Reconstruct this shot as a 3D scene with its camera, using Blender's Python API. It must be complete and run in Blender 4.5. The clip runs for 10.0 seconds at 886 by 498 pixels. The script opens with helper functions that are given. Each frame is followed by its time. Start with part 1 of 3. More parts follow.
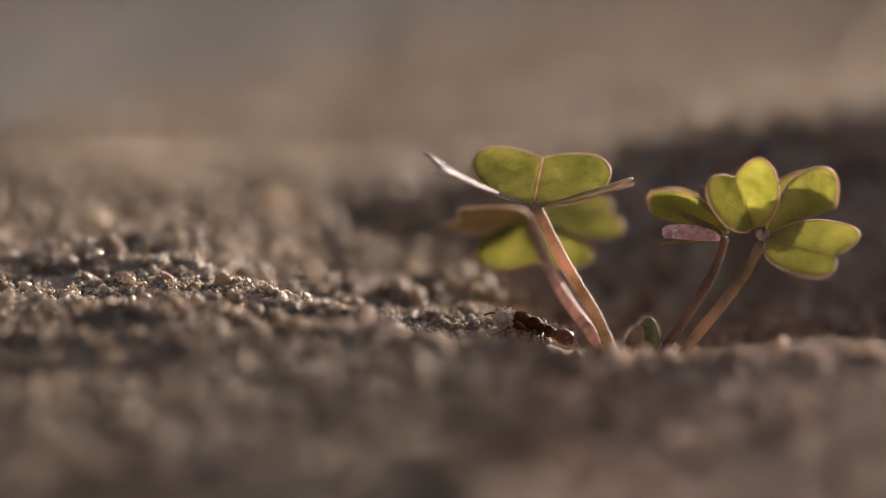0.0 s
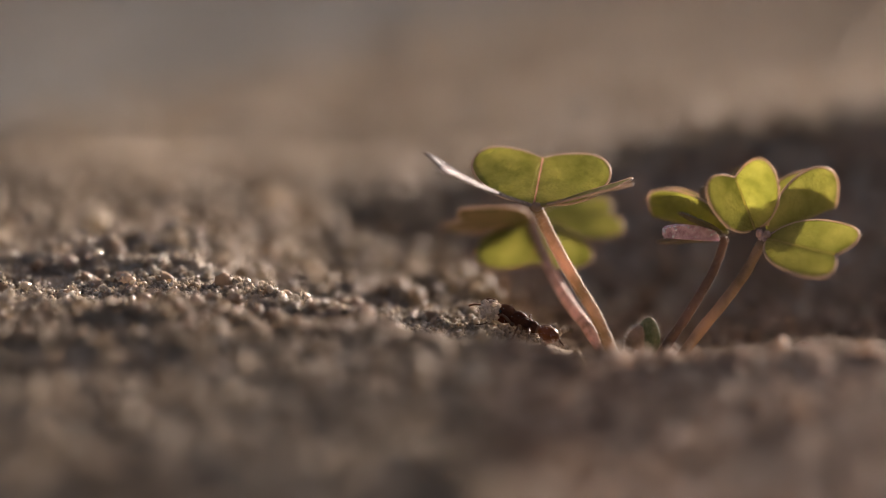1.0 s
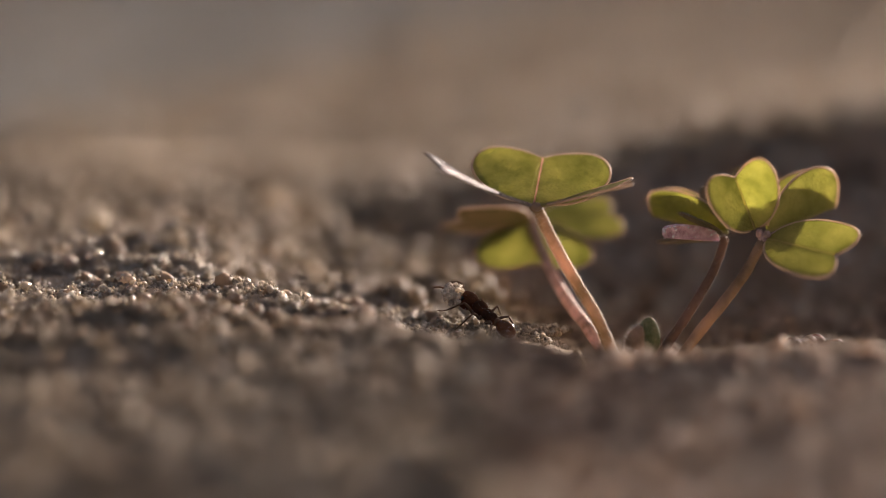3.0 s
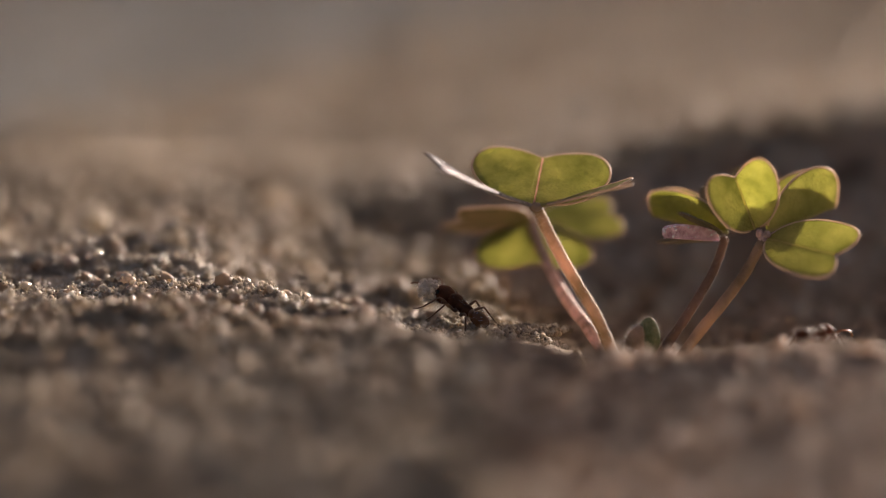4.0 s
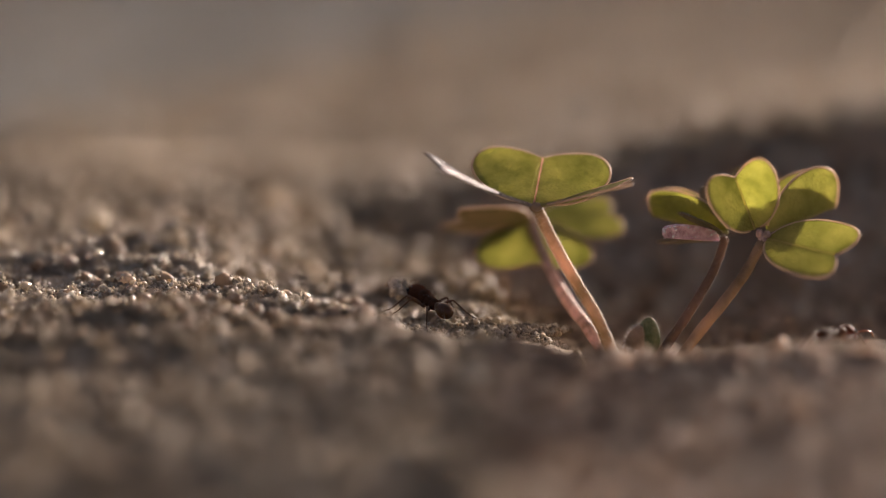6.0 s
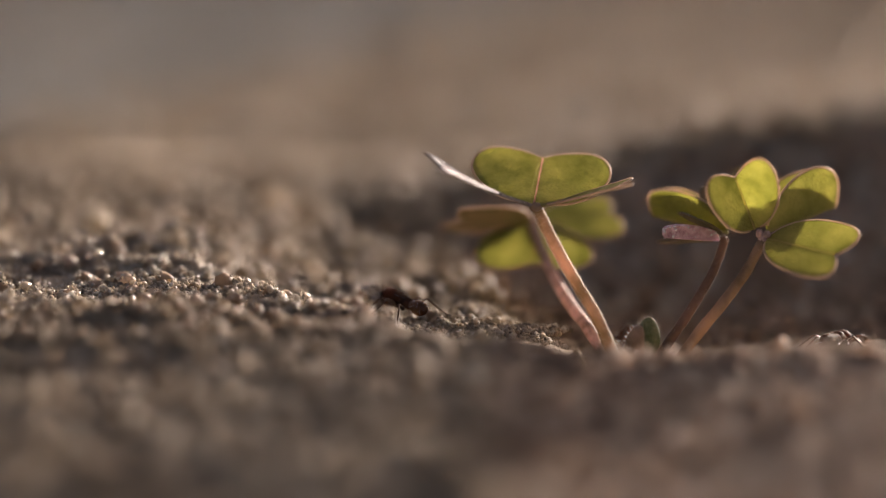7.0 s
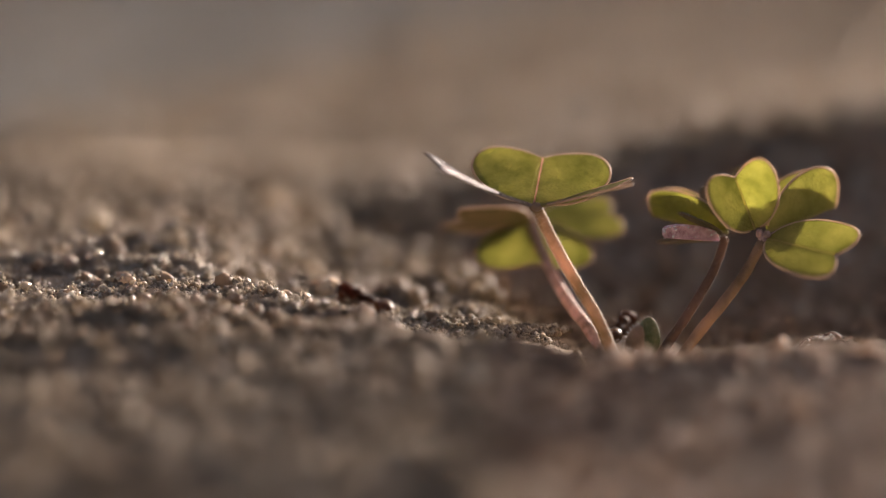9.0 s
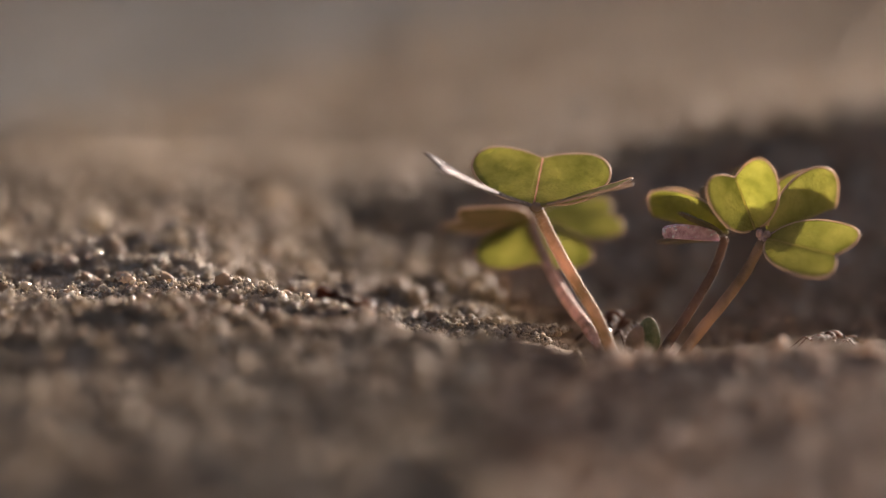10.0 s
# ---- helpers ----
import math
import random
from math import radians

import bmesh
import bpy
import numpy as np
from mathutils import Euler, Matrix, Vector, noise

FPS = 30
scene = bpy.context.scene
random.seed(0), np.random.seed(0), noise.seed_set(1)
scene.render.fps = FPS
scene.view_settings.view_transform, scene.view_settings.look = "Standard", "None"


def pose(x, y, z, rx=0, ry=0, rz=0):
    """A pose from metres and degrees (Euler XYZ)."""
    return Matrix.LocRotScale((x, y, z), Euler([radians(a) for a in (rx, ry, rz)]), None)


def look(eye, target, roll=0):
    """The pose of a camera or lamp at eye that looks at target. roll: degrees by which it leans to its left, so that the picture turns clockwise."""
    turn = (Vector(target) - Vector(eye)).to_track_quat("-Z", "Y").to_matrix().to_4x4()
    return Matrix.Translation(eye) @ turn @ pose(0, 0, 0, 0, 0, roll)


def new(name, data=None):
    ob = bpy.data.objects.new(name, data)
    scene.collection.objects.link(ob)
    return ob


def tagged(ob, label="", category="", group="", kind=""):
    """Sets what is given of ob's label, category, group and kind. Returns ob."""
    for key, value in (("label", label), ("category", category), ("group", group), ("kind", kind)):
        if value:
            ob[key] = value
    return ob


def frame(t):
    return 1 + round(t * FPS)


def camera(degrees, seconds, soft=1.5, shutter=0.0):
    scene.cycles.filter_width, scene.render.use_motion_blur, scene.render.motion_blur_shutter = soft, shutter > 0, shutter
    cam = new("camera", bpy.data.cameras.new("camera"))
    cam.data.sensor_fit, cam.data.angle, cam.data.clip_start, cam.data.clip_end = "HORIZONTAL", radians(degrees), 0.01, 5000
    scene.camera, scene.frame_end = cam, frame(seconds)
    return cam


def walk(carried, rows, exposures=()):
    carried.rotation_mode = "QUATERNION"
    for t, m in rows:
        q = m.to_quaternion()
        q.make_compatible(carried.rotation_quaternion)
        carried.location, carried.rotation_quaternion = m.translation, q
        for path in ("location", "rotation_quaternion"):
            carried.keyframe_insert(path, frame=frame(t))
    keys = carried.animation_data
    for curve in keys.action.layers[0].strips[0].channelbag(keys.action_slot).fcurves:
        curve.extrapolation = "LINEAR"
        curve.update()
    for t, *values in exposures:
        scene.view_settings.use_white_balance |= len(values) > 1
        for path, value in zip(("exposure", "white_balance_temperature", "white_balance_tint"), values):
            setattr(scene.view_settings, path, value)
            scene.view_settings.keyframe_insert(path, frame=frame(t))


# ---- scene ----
cam = camera(16.0, 10.0, soft=0.8)
EYE = (0.0, -0.1566, 0.0326)
VIEW = pose(*EYE, 90 - 10.96, 0, 0)
cam.data.dof.use_dof = True
cam.data.dof.focus_distance = 0.1602
cam.data.dof.aperture_fstop = 12.0
walk(cam, [(0.0, VIEW), (10.0, VIEW)], exposures=[(0.0, 1.11, 6650, 26), (10.0, 1.11, 6650, 26)])

# ---- light: a low sun behind the seedlings, clear sky ----
SUN_UP, SUN_SIDE = 11.8, 28.0         # degrees over the horizon, degrees to the right of straight ahead
world = bpy.data.worlds.new("world")
scene.world = world
world.use_nodes = True
wn = world.node_tree
wn.nodes.clear()
sky = wn.nodes.new("ShaderNodeTexSky")
sky.sky_type, sky.sun_disc = "NISHITA", False
sky.air_density, sky.dust_density, sky.ozone_density = 0.65, 7.0, 0.3
sky.sun_elevation, sky.sun_rotation = radians(SUN_UP), radians(SUN_SIDE)
sky_bg = wn.nodes.new("ShaderNodeBackground")
sky_bg.inputs["Strength"].default_value = 0.085
sky_out = wn.nodes.new("ShaderNodeOutputWorld")
wn.links.new(sky.outputs[0], sky_bg.inputs[0])
wn.links.new(sky_bg.outputs[0], sky_out.inputs[0])
sun = new("sun", bpy.data.lights.new("sun", "SUN"))
sun.data.energy, sun.data.angle, sun.data.color = 6.8, radians(0.6), (1.0, 0.94, 0.80)
up, side = radians(SUN_UP), radians(SUN_SIDE)
sun.matrix_world = look((math.sin(side) * math.cos(up), math.cos(side) * math.cos(up), math.sin(up)), (0, 0, 0))


# ---- materials ----
def material(name):
    m = bpy.data.materials.new(name)
    m.use_nodes = True
    m.node_tree.nodes.clear()
    return m, m.node_tree.nodes, m.node_tree.links


def node(nodes, links, kind, ins=None, data_type="", blend_type=""):
    n = nodes.new(kind)
    if data_type:
        n.data_type = data_type
    if blend_type:
        n.blend_type = blend_type
    for key, value in (ins or {}).items():
        if isinstance(value, bpy.types.NodeSocket):
            links.new(value, n.inputs[key])
        else:
            n.inputs[key].default_value = value
    return n


def ramp(nodes, links, fac, stops):
    n = nodes.new("ShaderNodeValToRGB")
    e = n.color_ramp.elements
    while len(e) < len(stops):
        e.new(0.5)
    for el, (p, c) in zip(e, stops):
        el.position, el.color = p, (*c, 1)
    links.new(fac, n.inputs[0])
    return n.outputs[0]


def sand_material(name, loose, clean=0.0, tone=(1.0, 1.0, 1.0), patchy=0.28):
    """Quartz sand: beige, brown, grey and a few pink or clear grains; loose: one tint for each grain."""
    m, n, l = material(name)
    tex = node(n, l, "ShaderNodeTexCoord").outputs["Object"]
    geo = node(n, l, "ShaderNodeNewGeometry")
    spots = node(n, l, "ShaderNodeTexNoise", {"Vector": tex, "Scale": 2600.0, "Detail": 3.0})
    wide = node(n, l, "ShaderNodeTexNoise", {"Vector": tex, "Scale": 130.0, "Detail": 2.0})
    pick = geo.outputs["Random Per Island"] if loose else spots.outputs[0]
    tint = ramp(n, l, pick, [(0.0, (0.10, 0.072, 0.05)), (0.17, (0.40, 0.315, 0.215)), (0.5, (0.50, 0.41, 0.285)),
                             (0.74, (0.54, 0.47, 0.35)), (0.86, (0.55, 0.44, 0.32)), (1.0, (0.76, 0.71, 0.59))])
    toned = ramp(n, l, wide.outputs[0], [(0.3, (tone[0] * (1 - patchy), tone[1] * (1 - 1.2 * patchy), tone[2] * (1 - 1.35 * patchy))), (0.7, tone)])
    mix = node(n, l, "ShaderNodeMix", {0: 1.0, 6: tint, 7: toned}, data_type="RGBA", blend_type="MULTIPLY")
    mott = ramp(n, l, spots.outputs[0], [(0.3, (0.78 + 0.1 * clean,) * 3), (0.7, (1.05 + 0.3 * clean,) * 3)])
    mix2 = node(n, l, "ShaderNodeMix", {0: 1.0, 6: mix.outputs[2], 7: mott}, data_type="RGBA", blend_type="MULTIPLY")
    fine = node(n, l, "ShaderNodeTexNoise", {"Vector": tex, "Scale": 9000.0, "Detail": 2.0})
    bump = node(n, l, "ShaderNodeBump", {"Strength": 0.5 + 0.15 * clean, "Distance": 0.00006, "Height": fine.outputs[0]})
    rough = ramp(n, l, geo.outputs["Random Per Island"], [(0.0, (0.66 - 0.2 * clean,) * 3), (0.3, (0.6 - 0.3 * clean,) * 3), (0.5, (0.55 - 0.40 * clean,) * 3), (0.8, (0.52 - 0.44 * clean,) * 3)])
    b = node(n, l, "ShaderNodeBsdfPrincipled", {"Base Color": mix2.outputs[2], "Roughness": rough if loose else 0.85, "Specular IOR Level": 0.2 + 0.55 * clean, "IOR": 1.5, "Normal": bump.outputs[0]})
    if loose:
        pale = node(n, l, "ShaderNodeMix", {0: 0.25 + 0.3 * clean, 6: mix2.outputs[2], 7: (0.86, 0.80, 0.70, 1)}, data_type="RGBA")
        glow = node(n, l, "ShaderNodeBsdfTranslucent", {"Color": pale.outputs[2]})
        b = node(n, l, "ShaderNodeMixShader", {0: 0.52 - 0.10 * clean, 1: b.outputs[0], 2: glow.outputs[0]})
    out = node(n, l, "ShaderNodeOutputMaterial")
    l.new(b.outputs[0], out.inputs[0])
    return m


def living(name, dark, light, scale, through_share, through_tint, rough, bump_size=0.00004, gloss=0.5):
    """Plant skin or chitin: two tints in soft patches, some light passing through."""
    m, n, l = material(name)
    tex = node(n, l, "ShaderNodeTexCoord").outputs["Object"]
    patch = node(n, l, "ShaderNodeTexNoise", {"Vector": tex, "Scale": scale, "Detail": 4.0, "Roughness": 0.6})
    tint = ramp(n, l, patch.outputs[0], [(0.32, dark), (0.68, light)])
    cells = node(n, l, "ShaderNodeTexVoronoi", {"Vector": tex, "Scale": scale * 8})
    bump = node(n, l, "ShaderNodeBump", {"Strength": 0.45, "Distance": bump_size, "Height": cells.outputs["Distance"]})
    b = node(n, l, "ShaderNodeBsdfPrincipled", {"Base Color": tint, "Roughness": rough, "IOR": 1.45, "Specular IOR Level": gloss, "Normal": bump.outputs[0]})
    shade = b
    if through_share > 0:
        thr = node(n, l, "ShaderNodeMix", {0: 1.0, 6: tint, 7: (*through_tint, 1)}, data_type="RGBA", blend_type="MULTIPLY")
        t = node(n, l, "ShaderNodeBsdfTranslucent", {"Color": thr.outputs[2], "Normal": bump.outputs[0]})
        shade = node(n, l, "ShaderNodeMixShader", {0: through_share, 1: b.outputs[0], 2: t.outputs[0]})
    out = node(n, l, "ShaderNodeOutputMaterial")
    l.new(shade.outputs[0], out.inputs[0])
    return m


SOIL = sand_material("sandy_soil", False)
GRAIN = sand_material("clean_sand_grain", True, 1.0, (0.90, 0.95, 1.0))
DUSTY = sand_material("dusty_sand_grain", True, 0.0, (1.0, 1.0, 0.97))
# the warm hue of the shade, put into the grains' own colour
RED = sand_material("shade_reddened_grain", True, 0.0, (1.06, 0.94, 0.90))
# distance haze painted as a grey-blue tint of the far grains
HAZE_GREY = sand_material("haze_tinted_grain", True, 0.0, (0.80, 0.97, 1.22), 0.06)
LEAF = living("leaf_skin", (0.27, 0.28, 0.105), (0.46, 0.445, 0.20), 620.0, 0.74, (1.16, 1.155, 1.06), 0.65, 0.00012, 0.2)
MARGIN = living("leaf_margin_skin", (0.60, 0.47, 0.36), (0.75, 0.61, 0.50), 900.0, 0.72, (1.1, 1.1, 1.1), 0.5, 0.00004, 0.3)
RIB = living("midrib_skin", (0.60, 0.42, 0.36), (0.80, 0.60, 0.54), 900.0, 0.9, (1.2, 1.2, 1.2), 0.4)
GREEN_RIB = living("green_midrib_skin", (0.40, 0.39, 0.19), (0.50, 0.46, 0.26), 900.0, 0.8, (1.2, 1.15, 1.0), 0.5)
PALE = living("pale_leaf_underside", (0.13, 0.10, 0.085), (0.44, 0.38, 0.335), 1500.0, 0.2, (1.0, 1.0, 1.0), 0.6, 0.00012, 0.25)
PINK = living("pink_leaf_underside", (0.58, 0.38, 0.44), (0.92, 0.80, 0.84), 2600.0, 0.6, (1.15, 1.1, 1.1), 0.3)
BROWN_STALK = living("brown_stalk_skin", (0.08, 0.05, 0.034), (0.22, 0.135, 0.09), 420.0, 0.3, (1.3, 1.2, 1.1), 0.75, 0.00008)
ORANGE_STALK = living("orange_stalk_skin", (0.14, 0.10, 0.055), (0.40, 0.27, 0.17), 460.0, 0.3, (1.3, 1.2, 1.1), 0.55, 0.00008)
STALK = living("stalk_skin", (0.18, 0.12, 0.07), (0.86, 0.60, 0.52), 900.0, 0.36, (1.15, 1.1, 1.0), 0.72, 0.00008)
DULL = living("dull_leaf_underside", (0.17, 0.165, 0.075), (0.30, 0.215, 0.145), 900.0, 0.45, (1.0, 1.0, 1.0), 0.55, 0.00008)
OLIVE_STALK = living("olive_stalk_skin", (0.20, 0.155, 0.065), (0.80, 0.56, 0.44), 340.0, 0.45, (1.15, 1.1, 1.0), 0.72, 0.00008)
HAIR = living("pale_hair", (0.75, 0.72, 0.66), (0.85, 0.82, 0.78), 900.0, 0.5, (1.1, 1.1, 1.1), 0.25)
BUD = living("bud_skin", (0.10, 0.12, 0.055), (0.24, 0.22, 0.14), 700.0, 0.35, (1.2, 1.2, 1.0), 0.8, 0.00006, 0.15)
CHITIN = living("dark_chitin", (0.03, 0.016, 0.010), (0.13, 0.058, 0.030), 900.0, 0.42, (2.6, 1.6, 1.0), 0.65, 0.00005, 0.07)
GLOSSY = living("glossy_chitin", (0.05, 0.024, 0.012), (0.19, 0.10, 0.045), 900.0, 0.5, (2.0, 1.6, 0.9), 0.24, 0.00001, 0.5)
AMBER = living("amber_chitin", (0.12, 0.068, 0.036), (0.28, 0.165, 0.09), 1200.0, 0.44, (1.6, 1.25, 1.0), 0.38, 0.00001)
# white base colour paints the sun's glints on the pink leaflet
GLINT = living("glint_white", (0.85, 0.85, 0.86), (0.92, 0.92, 0.93), 900.0, 0.45, (1.0, 1.0, 1.0), 0.08, 0.000002, 0.8)
# tone above 1 puts the sunlight on the crust into its colour
CRUST = sand_material("sun_brightened_crust", True, 0.0, (1.28, 1.24, 1.18), 0.1)
LEG = living("leg_chitin", (0.06, 0.034, 0.018), (0.17, 0.095, 0.05), 1200.0, 0.35, (1.8, 1.3, 1.0), 0.42, 0.00001)
EYE_BLACK = living("ant_eye", (0.01, 0.009, 0.009), (0.015, 0.012, 0.012), 3000.0, 0.0, (1, 1, 1), 0.15, 0.00001)
PELLET = living("pale_crumb", (0.60, 0.52, 0.42), (0.84, 0.77, 0.66), 2600.0, 0.6, (1.1, 1.1, 1.1), 0.5)
QUARTZ = living("pale_quartz", (0.50, 0.44, 0.38), (0.72, 0.67, 0.60), 900.0, 0.4, (1.1, 1.1, 1.1), 0.25)

# ---- lie of the land, in millimetres ----
RNG = np.random.default_rng(11)
TABLE = RNG.uniform(-1, 1, (8, 256, 256))


def soft_step(a, b, v):
    t = np.clip((v - a) / (b - a), 0, 1)
    return t * t * (3 - 2 * t)


def lattice(x, y, which):
    """Smooth noise between -1 and 1 on a grid of one unit."""
    x, y = np.asarray(x, float), np.asarray(y, float)
    i, j = np.floor(x).astype(int), np.floor(y).astype(int)
    fx, fy = x - i, y - j
    fx, fy = fx * fx * (3 - 2 * fx), fy * fy * (3 - 2 * fy)
    t = TABLE[which]
    a, b = t[i % 256, j % 256], t[(i + 1) % 256, j % 256]
    c, d = t[i % 256, (j + 1) % 256], t[(i + 1) % 256, (j + 1) % 256]
    return (a * (1 - fx) + b * fx) * (1 - fy) + (c * (1 - fx) + d * fx) * fy


def lie(x, y):
    """The broad form: flat sand, a hollow round the seedlings and a bank behind it."""
    crest = -12.6 * soft_step(-9, 1.5, x)
    open_side = soft_step(-15, -7, x + 0.05 * np.clip(y, 0, 40) - 0.32 * np.clip(y - 10, 0, 18)) * (1 - soft_step(45, 90, x))
    length = 8 + 14 * soft_step(-6, 5, x) - 4 * soft_step(8, 16, x)
    hollow = -(2.1 + 2.7 * soft_step(1, 9, x)) * (1 - (1 - np.clip((y - crest) / length, 0, 1)) ** 1.5) * open_side
    back = soft_step(30, 80, y)
    top = -0.5 * (1 - soft_step(36, 110, y)) + 5.1 * soft_step(-7, 31, x) * (1 - back) + 0.8 * soft_step(-60, 60, x) * back
    left = 1 - soft_step(-5, 9, x)
    rise = soft_step(0, 1, (y - 13 - 8 * left) / (21 - 6 * left))
    front = -0.115 * np.clip(-10 - y, 0, 60)
    dip = -0.25 * np.exp(-((x - 5) / 8) ** 2 - ((y + 11) / 7) ** 2)
    shelf = -(0.52 - 0.30 * soft_step(10, 19, x)) * soft_step(1, 7, x) * (1 - soft_step(-9, -2, y)) + 0.3 * np.exp(-((x - 1.0) / 6) ** 2 - ((y + 12.5) / np.where(y > -12.5, 3.5, 16)) ** 2)
    trough = -0.9 * np.exp(-((x - 3.5) / 4) ** 2 - ((y + 5.5) / 3) ** 2)
    knoll = 0.6 * np.exp(-((x - 19.5) / 6) ** 2 - ((y + 4) / 3.5) ** 2)
    rim = (0.68 * soft_step(0.5, 3.5, x) - 0.15 * np.exp(-((x - 10.5) / 3.5) ** 2)) * np.exp(-((y + 9.5) / 2.8) ** 2)
    swell = 0.25 * np.exp(-((y - 11) / 6) ** 2) * (1 - soft_step(-9, -4, x)) * soft_step(-60, -35, x)
    near = 1 - soft_step(200, 1100, np.hypot(x, y))
    return near * (knoll + rim + swell + hollow * (1 - rise) + top * rise * soft_step(-34, -6, x) + front + dip + shelf + trough + (0.00055 + 0.0002 * soft_step(-20, 50, x)) * (np.clip(y - 55, 0, 80) ** 2 + 160 * np.clip(y - 135, 0, 120)))


def height(x, y):
    x, y = np.asarray(x, float), np.asarray(y, float)
    near = 1 - soft_step(150, 600, np.hypot(x, y))
    crumbly = near * (1 - 0.88 * soft_step(18, 48, y) - 0.12 * soft_step(48, 70, y)) * (0.25 + 0.75 * soft_step(-16 + 4 * soft_step(0, 6, x), -8 + 4 * soft_step(0, 6, x), y)) * (1 + 0.4 * soft_step(4, 9, y))
    rolling = (1 + 0.5 * (1 - soft_step(-2, 4, x))) * near * (1 - 0.85 * soft_step(18, 48, y) - 0.15 * soft_step(48, 70, y)) * (0.45 + 0.55 * soft_step(-14, -6, y))
    z = lie(x, y)
    z = z + (0.20 * lattice(x / 7.3, y / 7.3 + 40, 0) + 0.22 * lattice(x / 3.1, y / 3.1 + 9, 1)) * rolling
    crumbs = np.abs(lattice(x / 1.35, y / 1.35, 2)) * 0.42 + np.abs(lattice(x / 0.62, y / 0.62, 3)) * 0.16
    return z + (crumbs - 0.22) * crumbly + 9.0 * lattice(x / 900, y / 900, 5) * soft_step(500, 4000, np.hypot(x, y))


def mesh_from_arrays(name, verts, tris):
    me = bpy.data.meshes.new(name)
    me.vertices.add(len(verts))
    me.vertices.foreach_set("co", np.asarray(verts, np.float32).ravel())
    me.loops.add(tris.size)
    me.loops.foreach_set("vertex_index", np.asarray(tris, np.int32).ravel())
    me.polygons.add(len(tris))
    me.polygons.foreach_set("loop_start", np.arange(0, tris.size, tris.shape[1], dtype=np.int32))
    me.update(calc_edges=True)
    me.validate()
    return me


def spread(inner_a, inner_b, step, reach):
    """Even steps over the near stretch, then ever longer ones out to the horizon."""
    core = list(np.arange(inner_a, inner_b + step / 2, step))
    d, hi, lo = step, [core[-1]], [core[0]]
    while hi[-1] < reach:
        d *= 1.22
        hi.append(hi[-1] + d)
        lo.append(lo[-1] - d)
    return np.array(lo[:0:-1] + core + hi[1:])


def build_ground():
    xs, ys = spread(-36, 36, 0.38, 6.0e5), spread(-48, 85, 0.48, 6.0e5)
    gx, gy = np.meshgrid(xs, ys)
    gz = height(gx, gy)
    verts = np.stack([gx, gy, gz], -1).reshape(-1, 3) * 0.001
    w, h = len(xs), len(ys)
    k = (np.arange(h - 1)[:, None] * w + np.arange(w - 1)[None, :]).ravel()
    me = mesh_from_arrays("ground", verts, np.stack([k, k + 1, k + w + 1, k + w], 1))
    me.polygons.foreach_set("use_smooth", np.ones(len(me.polygons), bool))
    me.materials.append(SOIL)
    tagged(new("ground", me), "loose sandy soil with a shaded hollow", "ground", kind="structure")


def ball(level):
    bm = bmesh.new()
    bmesh.ops.create_icosphere(bm, subdivisions=level, radius=1.0)
    v = np.array([p.co[:] for p in bm.verts])
    f = np.array([[p.index for p in q.verts] for q in bm.faces])
    bm.free()
    return v, f


def turns(n):
    q = RNG.normal(size=(n, 4))
    q /= np.linalg.norm(q, axis=1)[:, None]
    w, x, y, z = q.T
    return np.stack([1 - 2 * (y * y + z * z), 2 * (x * y - z * w), 2 * (x * z + y * w),
                     2 * (x * y + z * w), 1 - 2 * (x * x + z * z), 2 * (y * z - x * w),
                     2 * (x * z - y * w), 2 * (y * z + x * w), 1 - 2 * (x * x + y * y)], 1).reshape(n, 3, 3)


def grains(name, label, x, y, r, level, lift=0.0, mat=None, jag=1.0, sink=0.5):
    """Worn, angular grains of sand that lie on the soil; one stuff object."""
    base, faces = ball(level)
    n = len(x)
    worn = 1 + jag * RNG.uniform(-0.32, 0.25, (n, len(base), 1))
    shape = base[None] * worn * RNG.uniform(0.68, 1.15, (n, 1, 3))
    v = np.einsum("nij,nvj->nvi", turns(n), shape) * r[:, None, None]
    z = height(x, y) + r * RNG.uniform(-sink, 1.25 - sink, n) + lift
    v = v + np.stack([x, y, z], 1)[:, None, :]
    f = faces[None] + (np.arange(n) * len(base))[:, None, None]
    me = mesh_from_arrays(name, v.reshape(-1, 3) * 0.001, f.reshape(-1, 3))
    me.materials.append(mat or DUSTY)
    tagged(new(name, me), label, "sand", kind="stuff")


def scatter(n, y0, y1, margin):
    """Even places on the stretch of sand from y0 to y1 that widens away from the camera."""
    y = RNG.uniform(y0, y1, n * 2)
    half = (y + 156.6) * 0.1405 + margin
    keep = RNG.uniform(0, half.max(), n * 2) < half
    y, half = y[keep][:n], half[keep][:n]
    return RNG.uniform(-1, 1, len(y)) * half, y


def heaps(cx, cy, size, each):
    """Places of grains that cling together in small crumbs: x, y and the height over the soil."""
    n = len(cx)
    rad = size * np.exp(np.clip(RNG.normal(0, 0.35, n), -0.6, 0.4))
    d = RNG.normal(size=(n, each, 3))
    d /= np.linalg.norm(d, axis=2)[:, :, None]
    d[:, :, 2] = np.abs(d[:, :, 2])
    p = d * rad[:, None, None] * RNG.uniform(0.75, 1.02, (n, each, 1))
    return (cx[:, None] + p[:, :, 0]).ravel(), (cy[:, None] + p[:, :, 1]).ravel(), (p[:, :, 2] - 0.05 * rad[:, None]).ravel(), rad


